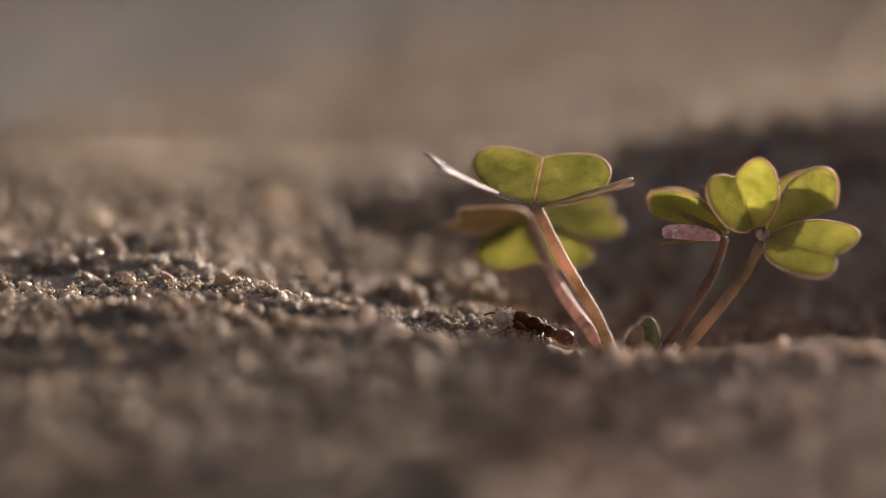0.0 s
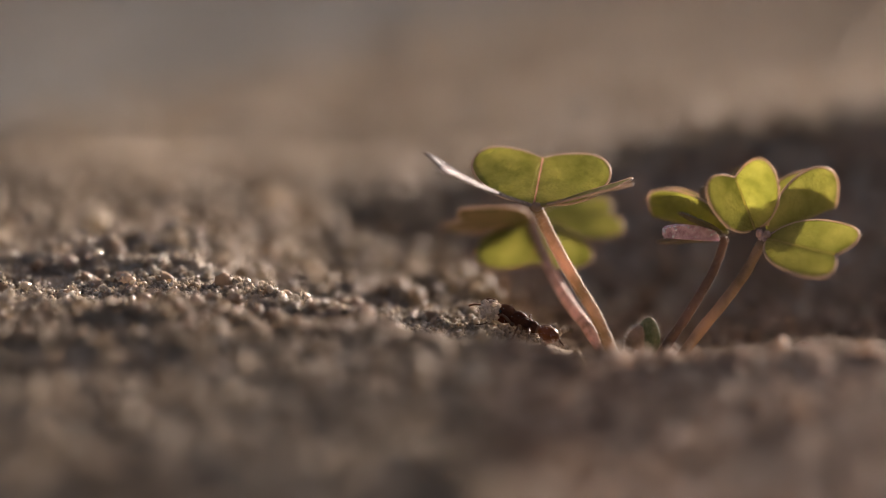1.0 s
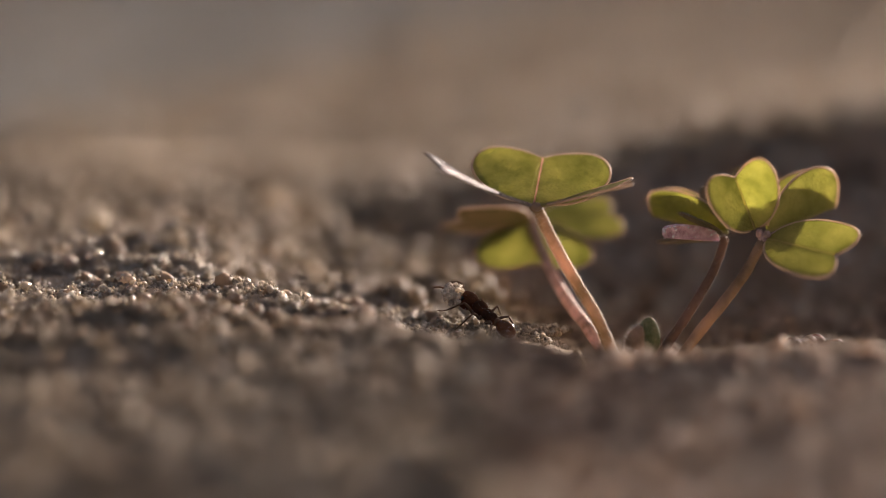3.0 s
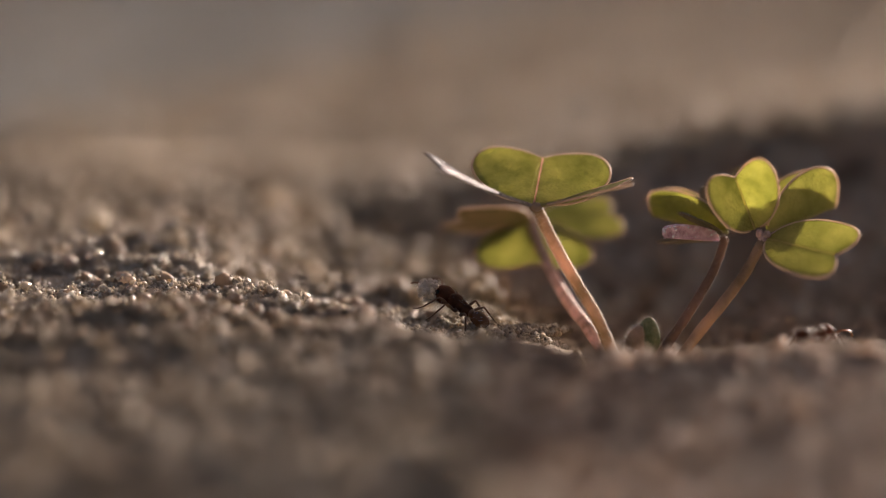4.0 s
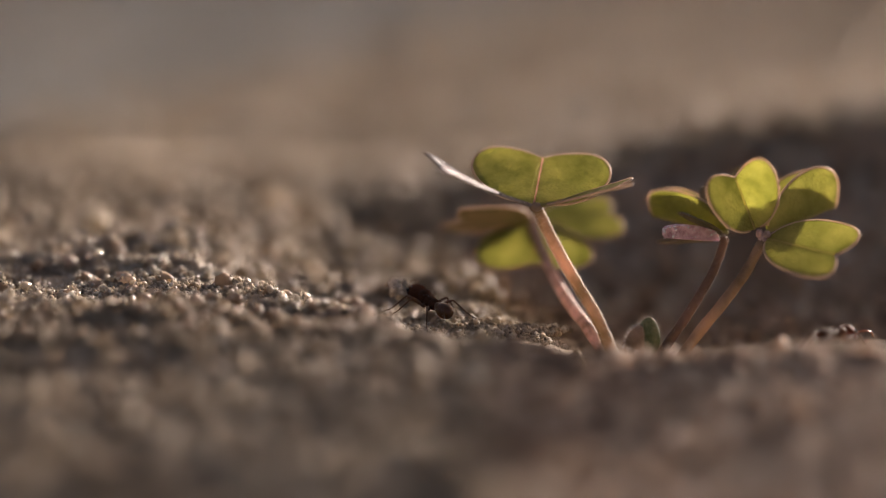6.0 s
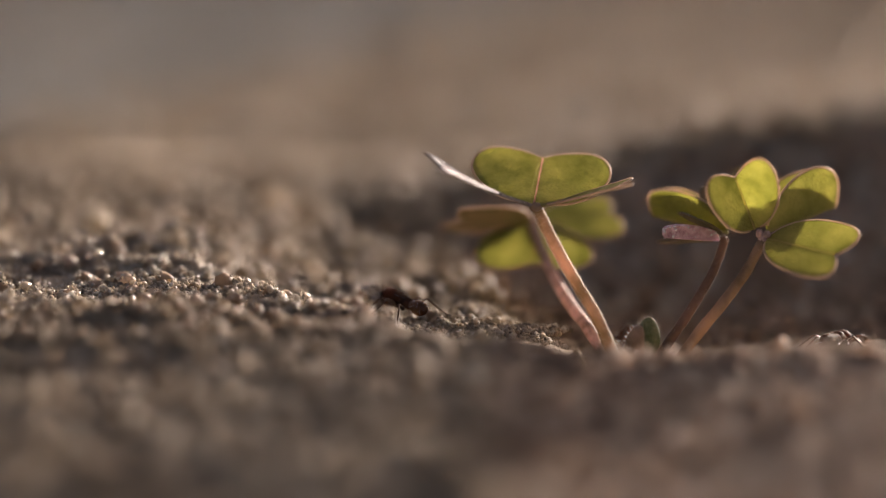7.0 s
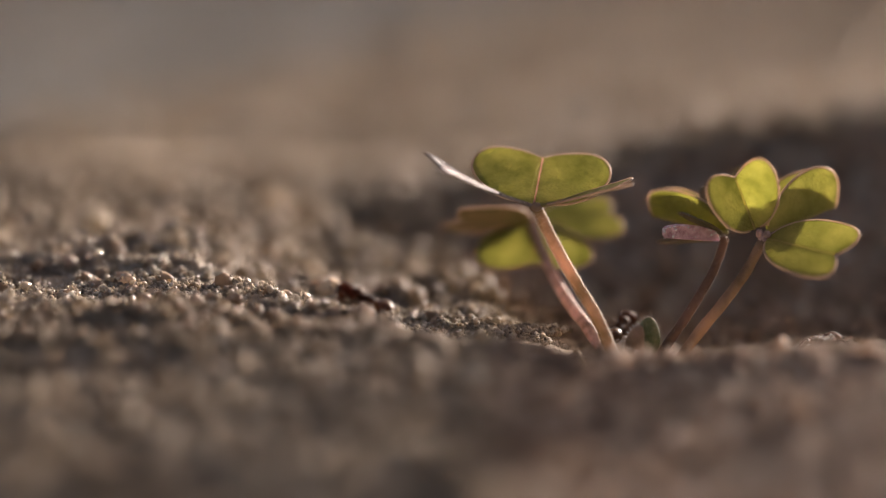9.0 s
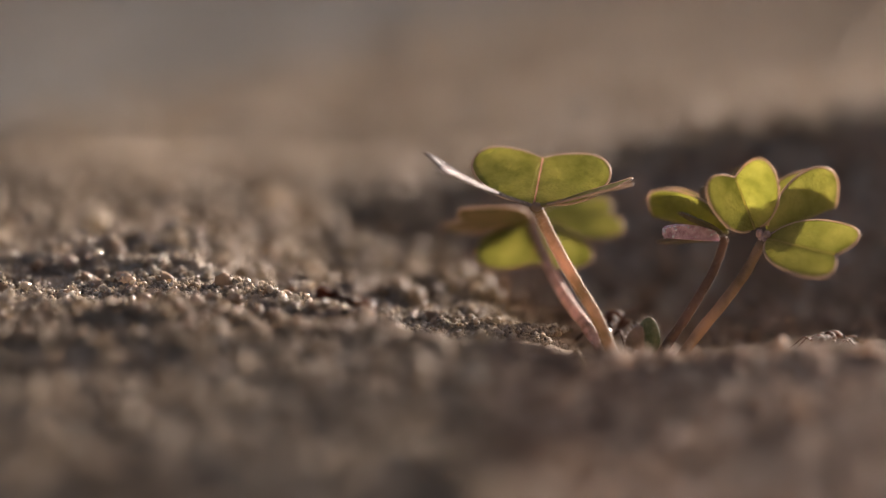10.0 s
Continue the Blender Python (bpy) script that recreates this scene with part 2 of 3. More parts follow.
def round_crumbs(name, label, n, y0, y1, size, mat=None, keep=None, sink=0.5):
    """Rounded crumbs of soil that lie side by side."""
    x, y = scatter(n, y0, y1, 3)
    if keep is not None:
        x, y = x[keep(x, y)], y[keep(x, y)]
    r = size * np.exp(np.clip(RNG.normal(0, 0.38, len(x)), -0.8, 0.7))
    grains(name, label, x, y, r, 2, 0.0, mat, 0.8, sink)


def build_sand():
    # right of about x = 2 the grains carry the shade's reddish tint
    def toned(x, y):
        return (x + 1.5 * lattice(x / 1.3, y / 1.3, 6) > 2) & (y < 30)

    def untoned(x, y):
        return ~toned(x, y)

    x, y = scatter(20000, -8, 9, 2)
    r = 0.074 * np.exp(RNG.normal(0, 0.4, len(x)))
    stay = (x < 3) | (RNG.uniform(0, 1, len(x)) < 0.5)
    x, y, r = x[stay], y[stay], r[stay]
    clear = (x + RNG.normal(0, 1.2, len(x)) < 0.0) & (y > -4.5)
    grains("fine_sand", "fine glittering beige and grey sand grains", x[clear], y[clear], r[clear], 1, 0.0, GRAIN)
    grains("dusty_sand", "fine dusty beige sand grains", x[~clear], y[~clear], 0.9 * r[~clear], 1)
    cx, cy = scatter(1580, -11.5, 13, 2)
    stay = (cx < 3) | (RNG.uniform(0, 1, len(cx)) < 0.3)
    cx, cy = cx[stay], cy[stay]
    x, y, lift, rad = heaps(cx, cy, 0.44, 34)
    r = 0.10 * np.exp(RNG.normal(0, 0.35, len(x)))
    clear = (x + RNG.normal(0, 1.2, len(x)) < 0.0) & (y > -4.5)
    grains("crumbly_sand", "crumbs of glittering sand grains", x[clear], y[clear], r[clear], 1, lift[clear], GRAIN)
    grains("dusty_crumbs", "dusty beige crumbs of sand", x[~clear], y[~clear], 1.0 * r[~clear], 1, np.where(x < 1, 1.0, 0.6)[~clear] * lift[~clear] - 0.06)
    left = cx < 0
    grains("crumb_hearts", "brown soil inside the crumbs of sand", cx[left], cy[left], 0.7 * rad[left], 2, 0.0, RED, 0.5)
    x, y = scatter(10000, -42, -7, 2)
    r = 0.125 * np.exp(RNG.normal(0, 0.35, len(x)))
    brown = toned(x, y)
    grains("near_sand", "beige and brown sand grains on the soil", x[~brown], y[~brown], r[~brown], 1)
    grains("brown_sand", "sand grains on the soil, tinted with the shade's reddish brown", x[brown], y[brown], r[brown], 1, 0.0, RED)
    round_crumbs("near_crumbs", "rounded beige and brown crumbs of soil", 4900, -40, -6, 0.24, None, untoned, 0.6)
    round_crumbs("brown_crumbs", "rounded crumbs of soil, tinted with the shade's reddish brown", 5200, -42, -7, 0.22, RED, toned, 0.8)
    x, y = scatter(9000, 8, 60, 4)
    r = 0.16 * np.exp(RNG.normal(0, 0.4, len(x)))
    shade_warm = toned(x, y)
    bare = ~shade_warm & (RNG.uniform(0, 1, len(x)) < 0.22)
    grains("sand", "beige and brown sand grains", x[~shade_warm & ~bare], y[~shade_warm & ~bare], r[~shade_warm & ~bare], 1)
    grains("clean_sand", "clean glittering sand grains among the crumbs", x[bare], y[bare], 0.7 * r[bare], 1, 0.1, GRAIN)
    grains("shade_red_sand", "sand grains in the shaded hollow, tinted with the shade's reddish brown", x[shade_warm], y[shade_warm], r[shade_warm], 1, 0.0, RED)
    round_crumbs("soil_crumbs", "rounded crumbs of sandy soil", 6400, 8, 40, 0.30, None, untoned, 0.2)
    round_crumbs("shade_red_crumbs", "crumbs of soil in the hollow, tinted with the shade's reddish brown", 3000, 8, 34, 0.34, RED, toned)
    x, y = scatter(11500, 48, 150, 8)
    # grains beyond this slanting line get the painted haze
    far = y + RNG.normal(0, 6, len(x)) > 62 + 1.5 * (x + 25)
    r = 0.42 * np.exp(RNG.normal(0, 0.25, len(x)))
    grains("far_sand", "coarse beige sand grains on the soil", x[~far], y[~far], r[~far], 1)
    grains("far_hazed_sand", "coarse sand grains on the soil, tinted grey-blue for haze", x[far], y[far], r[far], 1, 0.0, HAZE_GREY)


# ---- shaping helpers ----
def part(name, bm, mat, parent=None, label="", smooth=True):
    """One mesh object, given in millimetres, under a thing or a part."""
    bmesh.ops.recalc_face_normals(bm, faces=bm.faces)
    bmesh.ops.scale(bm, vec=(0.001, 0.001, 0.001), verts=bm.verts)
    me = bpy.data.meshes.new(name)
    bm.to_mesh(me)
    bm.free()
    if smooth:
        me.polygons.foreach_set("use_smooth", [True] * len(me.polygons))
    me.materials.append(mat)
    ob = new(name, me)
    ob.parent = parent
    return tagged(ob, label)


def curve_points(pts, steps):
    """A smooth line through a few points."""
    p = [Vector(q) for q in pts]
    p = [2 * p[0] - p[1]] + p + [2 * p[-1] - p[-2]]
    out = []
    for i in range(1, len(p) - 2):
        for k in range(steps):
            t = k / steps
            a, b, c, d = p[i - 1:i + 3]
            out.append(0.5 * (2 * b + (c - a) * t + (2 * a - 5 * b + 4 * c - d) * t * t + (3 * b - a - 3 * c + d) * t ** 3))
    return out + [p[-2]]


def tube(bm, pts, radii, sides=8):
    """A round, tapering rod along the points with closed, domed ends."""
    rings = []
    n = len(pts)
    for i, p in enumerate(pts):
        d = (pts[min(i + 1, n - 1)] - pts[max(i - 1, 0)]).normalized()
        s = d.cross(Vector((0.13, 0.31, 0.94)))
        s = (s if s.length > 0.1 else d.cross(Vector((1, 0, 0)))).normalized()
        u = s.cross(d)
        r = radii[0] + (radii[1] - radii[0]) * i / (n - 1) if len(radii) == 2 else radii[i]
        rings.append([bm.verts.new(p + (s * math.cos(a) + u * math.sin(a)) * r) for a in [2 * math.pi * k / sides for k in range(sides)]])
    for a, b in zip(rings, rings[1:]):
        for k in range(sides):
            bm.faces.new((a[k], a[(k + 1) % sides], b[(k + 1) % sides], b[k]))
    for ring, p, q in ((rings[0], pts[0], pts[1]), (rings[-1], pts[-1], pts[-2])):
        r = radii[0] if ring is rings[0] else radii[-1]
        tip = bm.verts.new(p + (p - q).normalized() * r * 0.6)
        for k in range(sides):
            bm.faces.new((ring[k], ring[(k + 1) % sides], tip))
    return bm


def hairs_on(pts, r, count, length, seed, thick=0.012):
    """Short pale hairs that stand out from a rod."""
    g = random.Random(seed)
    bm = bmesh.new()
    for _ in range(count):
        i = g.randrange(len(pts) - 1)
        p = pts[i].lerp(pts[i + 1], g.random())
        d = (pts[i + 1] - pts[i]).normalized()
        o = Vector((g.uniform(-1, 1), g.uniform(-1, 1), g.uniform(-1, 1))).cross(d).normalized()
        a = p + o * r * 0.95
        tube(bm, [a, a + (o + d * g.uniform(-0.3, 0.5)) * length * g.uniform(0.25, 1.25)], (thick, thick * 0.5), 4)
    return bm


def lump(bm, at, size, seed=0, rough=0.0):
    g = random.Random(seed)
    made = bmesh.ops.create_icosphere(bm, subdivisions=3, radius=1.0)["verts"]
    for v in made:
        k = 1 + g.uniform(-rough, rough)
        v.co = Vector((at[0] + v.co.x * size[0] * k, at[1] + v.co.y * size[1] * k, at[2] + v.co.z * size[2] * k))
    return made


# ---- wood sorrel ----
def leaflet(parent, base, tip, normal, width, fold=12, cup=0.12, notch=0.78, lobe=1.44, mat=None, label="", seed=0, neck=(0.02, 1.0)):
    """A heart-shaped leaflet with a notched tip, folded along its midrib."""
    base, tip = Vector(base), Vector(tip)
    ax = tip - base
    length = ax.length
    ax.normalize()
    nz = Vector(normal)
    nz = (nz - ax * nz.dot(ax)).normalized()
    ay = nz.cross(ax)
    g = random.Random(seed)
    wob = [g.uniform(-1, 1) for _ in range(4)]
    n, m = 22, 7
    phi = radians(fold)

    def outline(s):
        c = [(0, 0), neck, (lobe, 1.2), (notch, 0.0)]
        k = (1 - s) ** 3, 3 * s * (1 - s) ** 2, 3 * s * s * (1 - s), s ** 3
        return sum(a * p[0] for a, p in zip(k, c)), sum(a * p[1] for a, p in zip(k, c))

    def place(s, b, sign):
        ox, oy = outline(s)
        mx = notch * s
        x, y = mx + (ox - mx) * b, oy * b
        yy = y * width + 0.05 * (1 - b)
        z = yy * math.sin(phi) + cup * length * (x - 0.25) ** 2 * 0.9 - cup * yy * yy / max(width, 0.1) * 0.8
        z += 0.05 * math.sin(5 * x + 2 * wob[0] + sign) * y * width * 0.6 + 0.035 * wob[1] * math.sin(9 * y + wob[2] * 3) * length * 0.3
        return base + ax * (x * length) + ay * (sign * yy * math.cos(phi)) + nz * z

    bm = bmesh.new()
    half = 0.055
    rims = []
    for sign in (1, -1):
        cell = {}
        for i in range(n + 1):
            for j in range(m + 1):
                p = place(i / n, j / m, sign)
                e = 1.0 - 0.5 * (j / m) ** 4
                for top in (1, -1):
                    cell[i, j, top] = bm.verts.new(p + nz * half * e * top)
        for i in range(n):
            for j in range(m):
                for top in (1, -1):
                    bm.faces.new((cell[i, j, top], cell[i + 1, j, top], cell[i + 1, j + 1, top], cell[i, j + 1, top]))
            bm.faces.new((cell[i, m, 1], cell[i + 1, m, 1], cell[i + 1, m, -1], cell[i, m, -1]))
        rims.append([place(i / n, 1.0, sign) for i in range(1, n + 1)])
    bmesh.ops.remove_doubles(bm, verts=bm.verts, dist=0.004)
    ob = part("leaflet", bm, mat or LEAF, parent, label)
    bm = bmesh.new()
    tube(bm, rims[0] + rims[1][-2::-1], (0.068, 0.068), 6)
    part("leaf_margin", bm, MARGIN if mat is None or seed == 4 else mat, ob, "thin pale pinkish leaf margin")
    bm = bmesh.new()
    tube(bm, [(place(i / 10, 0.0, 1) + place(i / 10, 0.0, -1)) / 2 for i in range(11)], (0.08, 0.055) if seed == 1 else (0.10, 0.07), 8)
    part("midrib", bm, (RIB if seed == 1 else GREEN_RIB) if mat is None else mat, ob)
    bm = bmesh.new()
    for k in range(150):
        p = g.choice(rims[k % 2])
        q = p + (nz * g.uniform(-0.4, 0.4) + (p - base).normalized() * 0.5 + ay * g.uniform(-0.3, 0.3)) * g.uniform(0.06, 0.2)
        tube(bm, [p, q], (0.010, 0.005), 4)
    for k in range(0 if mat is None else 90):
        sign = g.choice((1, -1))
        p = place(g.uniform(0.1, 0.95), g.uniform(0.05, 0.95), sign) - ay * sign * 0.05
        tube(bm, [p, p + Vector((g.uniform(-1, 1), g.uniform(-1.2, 0), g.uniform(-0.3, 1))) * 0.12], (0.022, 0.01), 5)
    part("leaf_hairs", bm, HAIR, ob, "fine white hairs")
    # opaque white beads, added as painted sparkles of light
    if mat is PINK:
        bm = bmesh.new()
        for _ in range(34):
            p = place(g.uniform(0.1, 0.95), g.choice((1.0, g.uniform(0.1, 0.9))), g.choice((1, -1))) + Vector((0, -0.11, 0.01))
            bmesh.ops.create_icosphere(bm, subdivisions=2, radius=g.uniform(0.03, 0.075), matrix=Matrix.Translation(p))
        part("glint_beads", bm, GLINT, ob, "tiny white beads that stand for glints of light")
    return ob


def stalk(parent, pts, r0, r1, seed, hair=130, mat=None, label="hairy pinkish-orange leaf stalk", fuzz=0.13):
    line = curve_points(pts, 8)
    bm = bmesh.new()
    g = random.Random(seed)
    n = len(line)
    tube(bm, line, [(r0 + (r1 - r0) * i / (n - 1)) * (1 + g.uniform(-0.05, 0.05)) for i in range(n)], 12)
    ob = part("leaf_stalk", bm, mat or STALK, parent, label)
    part("stalk_hairs", hairs_on(line, min(r0, r1), hair, fuzz, seed, 0.010 if fuzz > 0.1 else 0.005), HAIR, ob, "short white hairs")
    return ob


def build_seedlings():
    a = tagged(new("wood_sorrel_seedling"), "yellow-green wood sorrel seedling with two hairy pinkish stalks in sandy soil", "seedling", "seedlings")
    # front leaf
    stalk(a, [(8.75, -0.50, -3.45), (8.49, -0.50, -2.80), (7.80, -0.20, -1.22), (6.82, 0.00, 0.41), (5.75, 0.00, 2.30), (4.74, 0.20, 4.30)], 0.31, 0.29, 1, 3200, OLIVE_STALK, "hairy olive and pink leaf stalk", 0.11)
    leaflet(a, (4.60, 0.40, 4.50), (5.19, 4.20, 6.27), (-0.09, -0.96, 0.27), 4.32, 2, 0.12, 0.90, 1.56, seed=1)
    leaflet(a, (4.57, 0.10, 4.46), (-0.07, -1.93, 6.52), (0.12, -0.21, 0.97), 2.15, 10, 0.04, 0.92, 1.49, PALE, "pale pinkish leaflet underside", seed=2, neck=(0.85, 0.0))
    leaflet(a, (4.88, 0.10, 4.46), (9.91, -0.09, 5.60), (-0.04, 0.04, 1.00), 2.60, 7, 0.05, 0.76, 1.28, seed=3, neck=(0.55, 0.12))
    for at, size in (((4.70, 0.15, 4.38), 0.30), ((4.85, 9.60, 1.70), 0.33)):
        bm = bmesh.new()
        lump(bm, at, (size * 1.1, size, size * 0.9), 3, 0.06)
        part("leaf_joint", bm, ORANGE_STALK, a, "reddish-brown swollen leaf joint")
    # leaf behind
    stalk(a, [(8.35, 0.50, -3.70), (8.15, 0.60, -3.17), (7.45, 2.00, -2.23), (6.65, 4.00, -1.47), (5.71, 6.80, -0.23), (4.82, 9.60, 1.66)], 0.34, 0.29, 2, 300)
    leaflet(a, (4.67, 9.60, 1.93), (-0.17, 8.30, 2.13), (0.11, 0.44, 0.89), 3.40, 4, 0.07, 0.73, 1.32, DULL, "dull pinkish-green leaflet", seed=4)
    leaflet(a, (5.18, 9.60, 1.80), (9.44, 11.37, 1.89), (-0.66, -0.59, 0.46), 2.06, 1, 0.09, 0.90, 1.34, seed=5)
    leaflet(a, (4.79, 9.60, 1.74), (4.82, 6.89, -0.57), (0.02, -0.90, 0.43), 3.80, 5, 0.03, 0.76, 1.28, seed=6)

    b = tagged(new("wood_sorrel_seedling"), "wood sorrel seedling with one folded pink leaflet in the hollow", "seedling", "seedlings")
    stalk(b, [(10.90, -0.20, -3.90), (11.28, 0.00, -2.91), (12.14, 0.60, -1.78), (13.11, 1.40, -0.47), (14.01, 2.10, 1.01), (14.49, 2.50, 2.35)], 0.27, 0.22, 3, 800, BROWN_STALK, "hairy reddish-brown leaf stalk", 0.08)
    leaflet(b, (14.65, 2.80, 2.59), (10.75, 5.00, 3.05), (0.12, 0.10, 0.98), 2.10, 74, 0.03, 0.95, 1.35, seed=7)
    leaflet(b, (14.15, 2.40, 2.28), (11.22, 0.40, 2.76), (0.06, 0.18, 0.98), 0.86, 80, 0.03, 0.98, 1.24, PINK, "folded pink leaflet with glistening hairs", seed=8)
    leaflet(b, (14.29, 2.60, 2.57), (11.80, 2.84, 3.60), (0.24, 0.19, 0.95), 1.60, 9, 0.05, 0.72, 1.3, DULL, "dull narrow leaflet", seed=9)
    leaflet(b, (14.30, 2.80, 2.25), (11.35, 4.50, 1.66), (0.05, 0.20, 0.98), 0.80, 4, 0.04, 0.90, 1.4, DULL, "dull narrow leaflet", seed=14)
    stalk(b, [(11.70, -0.90, -3.90), (12.06, -0.80, -3.20), (13.05, -0.60, -1.81), (14.23, -0.30, -0.41), (15.36, 0.10, 1.06), (16.22, 0.40, 2.62)], 0.30, 0.26, 4, 800, ORANGE_STALK, "hairy orange-brown leaf stalk", 0.05)
    leaflet(b, (15.78, 0.40, 3.25), (14.30, 0.09, 6.96), (0.04, -0.99, 0.13), 2.87, 41, 0.06, 0.72, 1.40, seed=10)
    leaflet(b, (16.59, 1.80, 2.77), (20.61, 4.63, 3.59), (-0.28, 0.06, 0.95), 3.09, 74, 0.03, 0.94, 1.28, seed=11)
    leaflet(b, (16.46, 0.30, 2.71), (20.06, -2.52, 2.27), (0.42, -0.77, 0.49), 2.56, 7, 0.03, 0.87, 1.43, seed=12)
    leaflet(b, (15.70, 2.60, 3.10), (14.45, 4.30, 5.02), (-0.10, -0.90, 0.40), 1.75, 10, 0.06, 0.83, 1.60, DULL, "dull reddish-green leaflet behind the others", seed=13)
    bm = bmesh.new()
    lump(bm, (16.22, 0.40, 2.66), (0.27, 0.26, 0.36), 3, 0.08)
    lump(bm, (16.40, 0.38, 2.90), (0.24, 0.22, 0.20), 4, 0.08)
    lump(bm, (16.06, 0.42, 2.98), (0.19, 0.20, 0.24), 5, 0.08)
    tube(bm, [Vector((16.30, 0.45, 2.74)), Vector((16.46, 1.15, 2.77)), Vector((16.66, 1.95, 2.80))], (0.18, 0.10), 8)
    part("leaf_joint", bm, STALK, b, "pale orange swollen leaf joint")

    bm = bmesh.new()
    tube(bm, curve_points([(15.46, 2.20, 2.91), (14.95, 2.20, 2.73), (14.49, 2.20, 2.50), (14.60, 2.10, 2.13), (14.45, 2.00, 1.77), (14.27, 1.90, 1.49), (14.01, 1.80, 1.13)], 5), (0.024, 0.014), 5)
    part("stipule", bm, ORANGE_STALK, b, "thin curled brown stipule")

    s = tagged(new("sprout"), "small hairy green sprout just out of the soil", "sprout")
    def bump_of(at, size, lean, mat, name, seed, label=""):
        bm = bmesh.new()
        turn = Euler((radians(lean[0]), radians(lean[1]), 0)).to_matrix()
        g = random.Random(seed)
        spots = []
        for v in lump(bm, (0, 0, 0), (1, 1, 1)):
            d = v.co.normalized()
            crease = 1 - 0.16 * math.exp(-(d.x / 0.16) ** 2) * (d.y < 0)
            v.co = Vector(at) + turn @ Vector((d.x * size[0] * crease * (1 - 0.25 * d.z), d.y * size[1] * crease * (1 - 0.25 * d.z), d.z * size[2]))
            spots.append((v.co.copy(), turn @ d))
        ob = part(name, bm, mat, s, label)
        bm = bmesh.new()
        for p, d in g.choices(spots, k=1000):
            if d.z > -0.4:
                tube(bm, [p, p + (d + Vector((0, 0, 0.5))) * g.uniform(0.04, 0.15)], (0.0035, 0.002), 4)
        part("bud_hairs", bm, HAIR, ob, "fine white hairs")

    bump_of((10.33, -1.20, -1.97), (0.66, 0.55, 1.0), (0, 6), BUD, "bud", 9)
    bump_of((9.74, -1.50, -2.11), (0.50, 0.42, 0.80), (0, 14), ORANGE_STALK, "scale_leaf", 10, "pinkish-brown scale leaf")


# ---- ants ----
def build_ant(label, group, shell):
    """An ant of about four millimetres, facing along x."""
    ant = tagged(new("ant"), label, "ant", group)
    bm = bmesh.new()
    for v in lump(bm, (1.40, 0, 0.04), (0.62, 0.56, 0.52)):
        t = (v.co.x - 0.82) / 1.2
        v.co.y *= 1.1 - 0.35 * t
        v.co.z = 0.04 + (v.co.z - 0.04) * (1.08 - 0.3 * t) - 0.10 * t
    head = part("head", bm, CHITIN, ant)
    for sign in (1, -1):
        bm = bmesh.new()
        lump(bm, (1.45, 0.47 * sign, 0.16), (0.13, 0.08, 0.13))
        part("eye", bm, EYE_BLACK, head)
        bm = bmesh.new()
        tube(bm, curve_points([(1.88, 0.24 * sign, -0.14), (2.10, 0.26 * sign, -0.2), (2.28, 0.06 * sign, -0.24)], 4), (0.11, 0.03), 6)
        part("mandible", bm, AMBER, head, "reddish mandible")
        bm = bmesh.new()
        tube(bm, curve_points([(1.84, 0.2 * sign, 0.02), (2.10, 0.50 * sign, 0.16), (2.36, 0.72 * sign, 0.20)], 4), (0.05, 0.04), 6)
        tube(bm, curve_points([(2.36, 0.72 * sign, 0.20), (2.72, 0.78 * sign, 0.10), (3.05, 0.74 * sign, -0.12)], 5), (0.04, 0.06), 6)
        part("antenna", bm, AMBER, head, "elbowed amber antenna")
    bm = bmesh.new()
    lump(bm, (0.50, 0, 0.06), (0.46, 0.38, 0.40))
    lump(bm, (0.02, 0, 0.00), (0.46, 0.32, 0.33))
    lump(bm, (-0.34, 0, -0.02), (0.34, 0.31, 0.32))
    thorax = part("thorax", bm, CHITIN, ant)
    bm = bmesh.new()
    lump(bm, (-0.68, 0, -0.02), (0.13, 0.2, 0.24))
    tube(bm, [Vector((-0.5, 0, -0.12)), Vector((-0.9, 0, -0.1))], (0.1, 0.09), 8)
    part("waist", bm, AMBER, ant)
    bm = bmesh.new()
    for v in lump(bm, (-1.32, 0, -0.02), (0.58, 0.42, 0.41)):
        t = max(0.0, (-1.5 - v.co.x) / 0.74)
        v.co.y *= 1 - 0.3 * t * t
        v.co.z = -0.02 + (v.co.z + 0.02) * (1 - 0.3 * t * t) - 0.12 * t * t
        band = 0.985 if (v.co.x * 3.4) % 1 < 0.16 else 1.0
        v.co.y *= band
        v.co.z *= band
    gaster = part("abdomen", bm, shell, ant, "glossy brown abdomen" if shell is GLOSSY else "dull brown abdomen")
    g = random.Random(5)
    for own, at, size, count in ((gaster, (-1.36, 0, -0.02), (0.56, 0.40, 0.39), 40), (thorax, (0.3, 0, 0.06), (0.6, 0.33, 0.34), 26), (head, (1.42, 0, 0.04), (0.58, 0.48, 0.42), 20)):
        bm = bmesh.new()
        for _ in range(count):
            d = Vector((g.uniform(-1, 1), g.uniform(-1, 1), g.uniform(-0.5, 1))).normalized()
            p = Vector([c + s * k * 0.95 for c, s, k in zip(at, size, d)])
            tube(bm, [p, p + (d + Vector((-0.5, 0, 0))) * g.uniform(0.1, 0.2)], (0.009, 0.004), 4)
        part("bristles", bm, HAIR, own, "sparse pale bristles")
    legs = []
    for sign in (1, -1):
        for x, reach, swing in ((0.62, 0.95, 0.85), (0.12, 0.15, 1.05), (-0.30, -1.05, 0.95)):
            bm = bmesh.new()
            o = Vector((0, 0, 0))
            knee = Vector((reach * 0.45, sign * 0.72 * swing, 0.30))
            ankle = Vector((reach * 0.95, sign * 1.25 * swing, -0.40))
            toe = Vector((reach * 1.35, sign * 1.5 * swing, -0.64))
